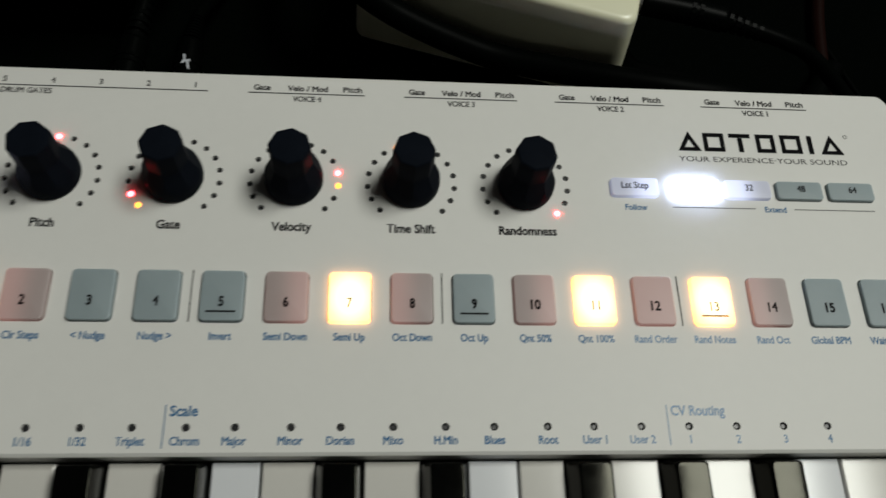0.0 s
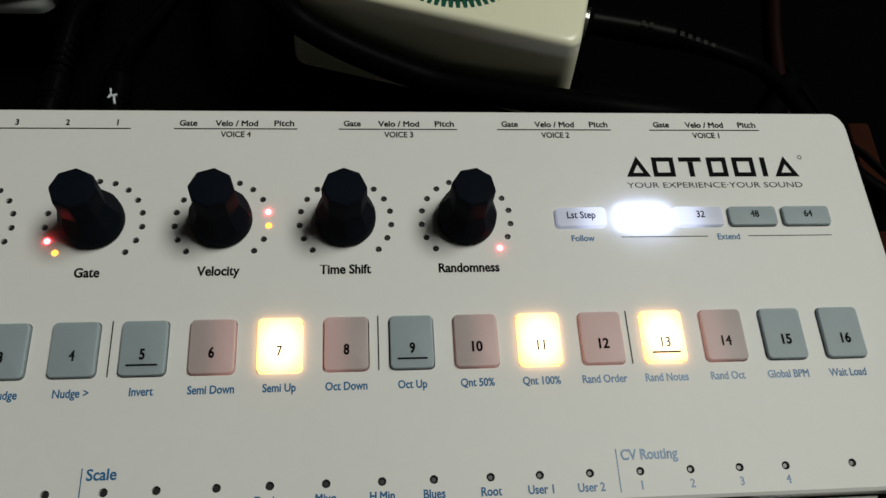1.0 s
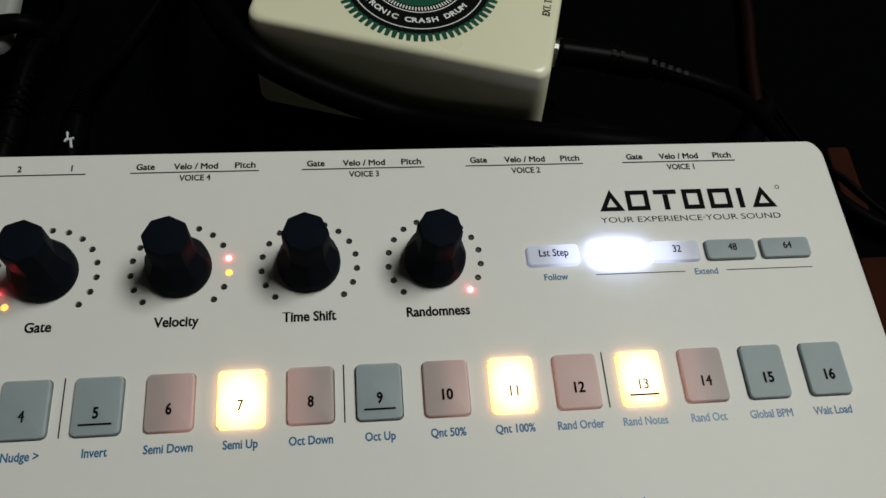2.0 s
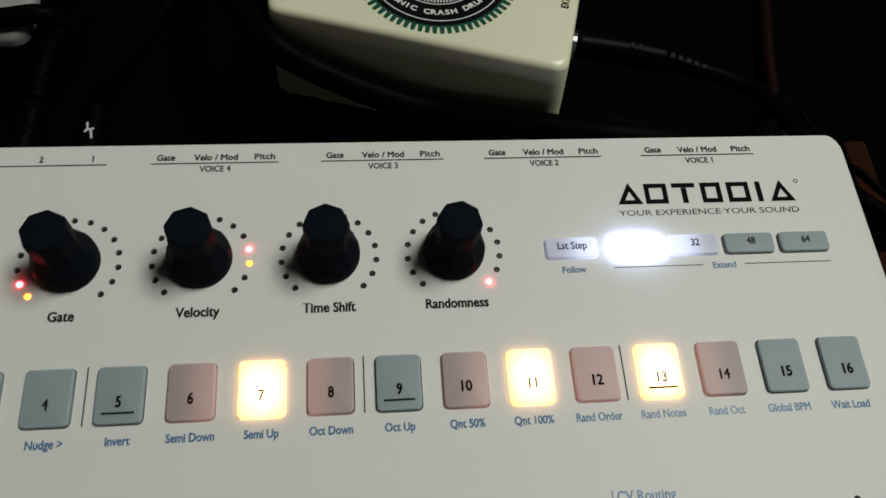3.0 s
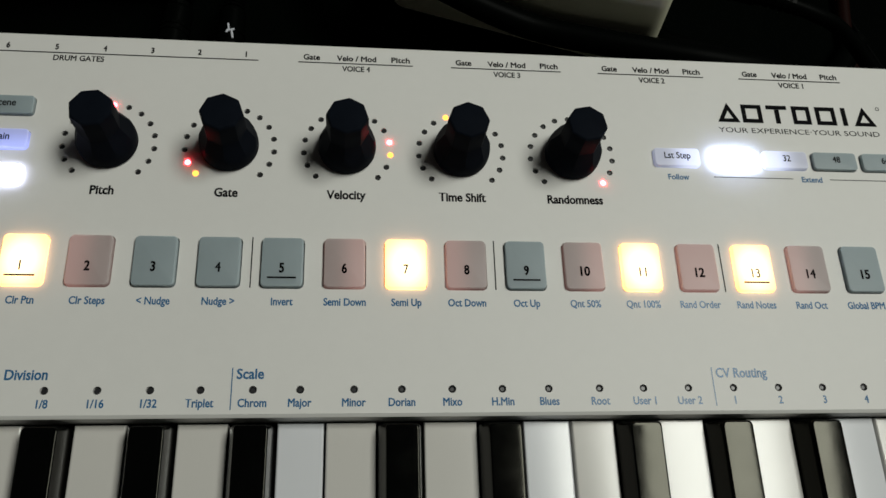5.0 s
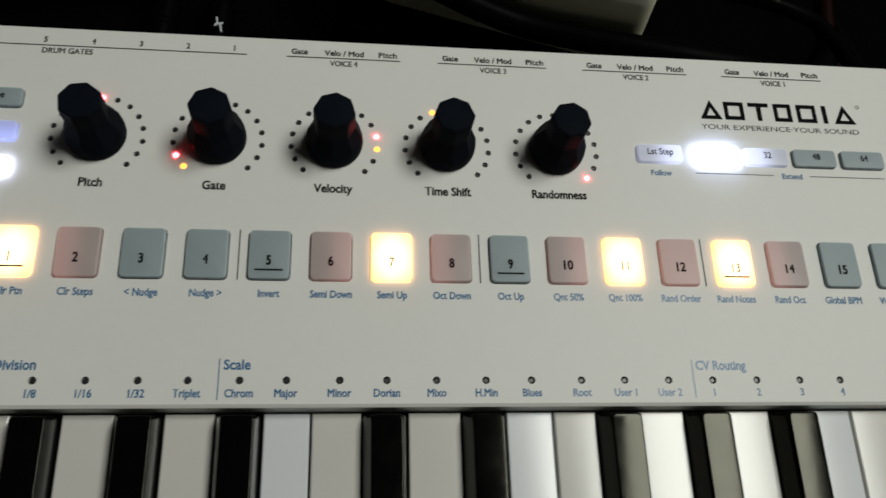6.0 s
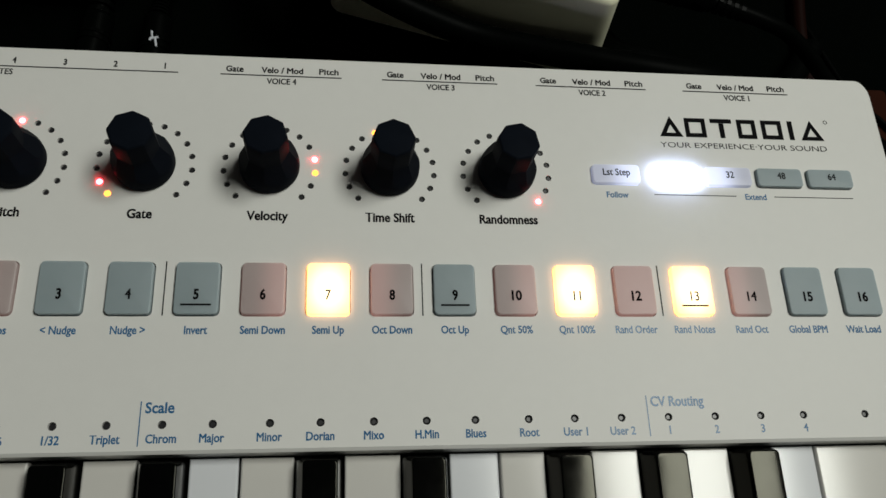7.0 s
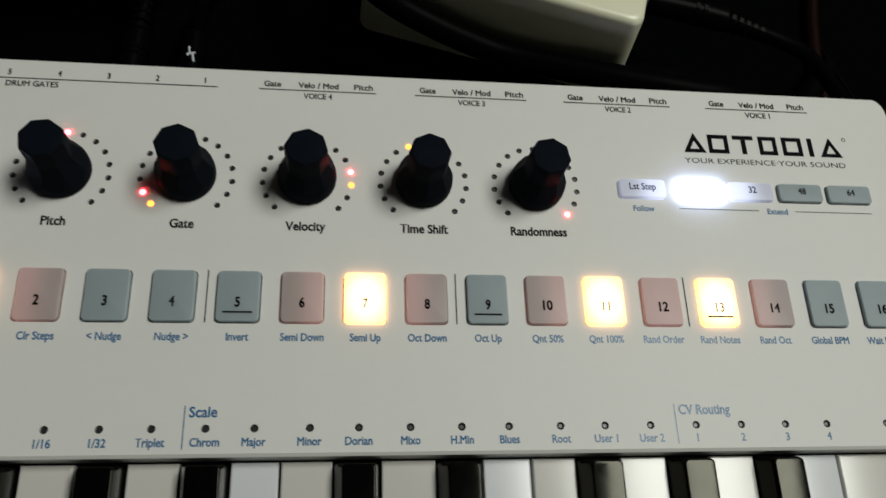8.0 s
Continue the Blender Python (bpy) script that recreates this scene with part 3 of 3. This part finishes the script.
# ---- things behind the keyboard ----
def effects_pedal():
    pedal = thing("effects_pedal", "cream enamelled effects pedal with a round green and black emblem", "pedal", (72, 90, -Z0))
    yaw = math.atan2(25.0 - 46.7, 110.5 - 29.6)
    length, depth, top = 87.4, 112.0, 6.6
    c, s = math.cos(yaw), math.sin(yaw)

    def turn(u, v, z):
        return (28.2 + u * c - v * s, 46.9 + u * s + v * c, z)

    def ring(i, r, z):
        return [turn(u, v, z) for u, v in rounded(-i, length + i, -i, depth + i, r, 6)]

    rr = [ring(-2.0 * (1 - math.sin(radians(a))), 4.0, top - 2.0 * (1 - math.cos(radians(a)))) for a in (0, 22, 45, 68, 90)]
    rr += [[turn(u, v, z) for u, v in rounded(-0.4 * g, length + 2.6 * g, -0.8 * g, depth + g, 5.0, 6)] for g, z in ((0.5, -11.0), (0.97, -28.5), (1.0, -30.0))]
    body = smooth_by_angle(part("body", loft(rr), CREAM, pedal), 40)
    part("base_plate", loft([ring(-1.0, 5, z) for z in (-30.1, -35.0)]), PLUG, pedal, "black base plate")
    for u in (9, length - 9):
        for v in (9, depth - 9):
            px, py, _ = turn(u, v, 0)
            part("rubber_foot", disc_stack(px, py, [(7, -35.1), (7, -41), (6.4, -Z0)], 20), PLUG, pedal)
    cx, cy = 78.0, 62.3

    def annulus(r0, r1, z, n=72, a0=0.0, a1=360.0):
        bm = bmesh.new()
        vs = [(bm.verts.new(P(cx + r0 * math.cos(a), cy + r0 * math.sin(a), z)), bm.verts.new(P(cx + r1 * math.cos(a), cy + r1 * math.sin(a), z))) for a in (radians(a0 + (a1 - a0) * k / n) for k in range(n + 1))]
        for (a, b), (d, e) in zip(vs, vs[1:]):
            bm.faces.new((a, b, e, d))
        return bm

    emblem = part("emblem", annulus(0.3, 22.7, top + 0.05), INK, body, "black disc emblem with green teeth and white rings")
    teeth = bmesh.new()
    for k in range(72):
        a = radians(5 * k)
        for d0, d1, r0, r1 in ((-1.75, 1.75, 22.1, 25.0),):
            q = [(r0, d0 - 0.4), (r1, d0 + 0.5), (r1, d1 - 0.5), (r0, d1 + 0.4)]
            teeth.faces.new([teeth.verts.new(P(cx + r * math.cos(a + radians(d)), cy + r * math.sin(a + radians(d)), top + 0.06)) for r, d in q])
    part("emblem_teeth", teeth, GREEN, body)
    part("emblem_ring", annulus(20.2, 20.5, top + 0.1), WHITE_INK, body)
    part("emblem_ring", annulus(14.1, 14.4, top + 0.1), WHITE_INK, body)
    part("emblem_ring", annulus(4, 11.9, top + 0.1), GREEN, body)
    ticks = bmesh.new()
    for k in range(90):
        a = radians(4 * k)
        q = [(12.3, -0.9), (13.6, -0.9), (13.6, 0.9), (12.3, 0.9)]
        ticks.faces.new([ticks.verts.new(P(cx + r * math.cos(a + radians(d)), cy + r * math.sin(a + radians(d)), top + 0.1)) for r, d in q])
    part("emblem_ticks", ticks, WHITE_INK, body)
    letters = "ELECTRONIC CRASH DRUM"
    for i, ch in enumerate(letters):
        if ch == " ":
            continue
        a = radians(267.5 + (i - 12.6) * 6.5)
        ob = part_mesh("emblem_letter", text_mesh(ch, 1.75, None, 1.2, 0.05), WHITE_INK, body, at=(cx + 17.2 * math.cos(a), cy + 17.2 * math.sin(a), top + 0.1))
        ob.rotation_euler = (0, 0, a + math.pi / 2)
    ob = part_mesh("printed_word", text_mesh("EXT. TRIG", 2.2, None, 0.72, 0.05), INK, body, at=(115.6, 51.5, top + 0.05))
    ob.rotation_euler = (0, 0, radians(75))
    # side socket
    p0, p1 = Vector(turn(length + 0.4, 18.5, -4)), Vector(turn(length + 1.8, 18.5, -4))
    part("socket_nut", tube([p0, p1], 4.2, 16, 2), STEEL, pedal, "bright nickel socket nut")


effects_pedal()


def jack_cable(label, body_pts, ridge_from, pts, radius, body_r, chalk=False):
    base = thing("jack_cable", label, "cable", (pts[-1][0], pts[-1][1], -Z0))
    sheath = part("sheath", tube(pts, radius, 12), CABLE, base)
    plug = part("plug", tube(body_pts, lambda t: body_r * (1 if 0.04 < t < 0.96 else 0.85), 16), PLUG, base)
    a, b = Vector(body_pts[-1]), Vector(ridge_from)
    for k in range(8):
        m0, m1 = a.lerp(b, (k + 0.15) / 8), a.lerp(b, (k + 0.66) / 8)
        part("strain_relief_ring", tube([m0, m1], body_r * (0.86 - 0.045 * k), 14, 2), PLUG, plug)
    c, d = Vector(body_pts[1]), Vector(body_pts[2])
    for f in (0.12, 0.3):
        part("grip_ring", tube([c.lerp(d, f), c.lerp(d, f + 0.09)], body_r * 1.07, 16, 2), PLUG, plug)
    smooth_by_angle(sheath, 60)
    smooth_by_angle(plug, 60)
    return base, plug


jack_cable("black jack cable with a ribbed sleeve plugged into the pedal", [(119.3, 43.4, -5), (134, 42, -6.5), (148, 39.4, -7.5)], (168, 33, -9),
           [(146, 40, -7.4), (167, 33.3, -9), (180, 30, -14), (198, 20, -26), (218, 4, -36), (245, -12, -39)], 2.6, 4.2)
jack_cable("black jack cable with ribbed sleeve behind the keyboard", [(-39.5, 7.5, -14), (-38.7, 16, -14), (-37.8, 27, -14)], (-35.2, 49, -12.5),
           [(-38, 26, -14), (-35, 50, -12.5), (-30, 75, -22), (-45, 120, -36), (-90, 170, -39)], 2.4, 4.4)
base, plug = jack_cable("black patch cable whose plug carries a chalk-white scrawl", [(-23.4, 7.5, -20), (-23.0, 18, -20), (-22.6, 32, -20)], (-22, 44, -22),
                        [(-22.6, 31, -20), (-22, 46, -23), (-15, 75, -36), (5, 130, -39.5), (20, 200, -39.5)], 2.0, 4.2)
for x0, y0, x1, y1 in ((-23.2, 24.3, -22.8, 22.0), (-23.6, 21.0, -23.1, 22.1), (-23.5, 21.6, -21.1, 22.3), (-22.1, 22.1, -21.5, 18.9)):
    part("scrawl", tube([(x0, y0, -15.75), (x1, y1, -15.75)], 0.36, 8, 3), CHALK, plug)


def loose_cable(label, pts, radius, mat=CABLE):
    ob = smooth_by_angle(part("cable", tube(pts, radius, 12), mat), 60)
    tagged(ob, label, "cable")


loose_cable("glossy black cable lying in front of the pedal", [(-6, 160, -38.8), (2, 118, -30), (11, 80, -10), (20, 55, -2.5), (30, 41.2, -2), (43, 36.0, -8), (63, 29.6, -12.8), (80, 25.0, -14.2), (111, 16.0, -9.6), (131, 12.2, -8.5), (152, 12.5, -13), (178, 18, -32), (202, 45, -37.8)], 4.2)
loose_cable("broad black cable lying beside the pedal", [(118, 60, -37.5), (122, 36, -30), (134, 28, -26), (150, 23, -26), (166, 16, -30), (186, 6, -36), (215, -8, -37.6)], 4.4)
loose_cable("dark red cable on the mat", [(210, 130, -39.4), (207, 92, -39.4), (202, 66, -39.4), (199, 40, -39.4), (200, 14, -39.4)], 2.6, RED_SHEATH)
loose_cable("thin black cable crossing a wooden batten", [(203, 60, -40.8), (213, 26, -38), (221, 14, -36), (231, 2, -37), (252, -10, -40.8)], 1.0)

batten = part("wooden_batten", block(218.5, 226.5, 0, 28, -Z0, -Z0 + 5, 1.5, 0.8), WOOD)
tagged(batten, "dark red-brown wooden batten lying on the mat", "wood")
batten2 = part("wooden_batten", block(217, 238, -64, -14, -Z0, -Z0 + 5, 1.5, 0.8), WOOD)
tagged(batten2, "dark red-brown wooden batten lying beside the keyboard", "wood")

box = thing("adapter_box", "pale grey plastic box with rounded edges behind the keyboard", "box", (-75, 75, -Z0))
smooth_by_angle(part("lid", block(-110, -42, 51.5, 100, -15.5, -11, 6, 2.5, 5), GREY_BOX, box, "pale grey lid"), 40)
part("body", block(-109, -43, 51.5, 99, -Z0, -15.6, 5, 0.5, 5), PLUG, box, "black lower body")
smooth_by_angle(part("strap", tube([(-115, 46, -8), (-75, 51, -7.8), (-48, 55.8, -7.8), (-37, 57.6, -8.5), (-31, 58, -16)], 3.0, 12), CABLE, box, "black cable strap across the top"), 60)
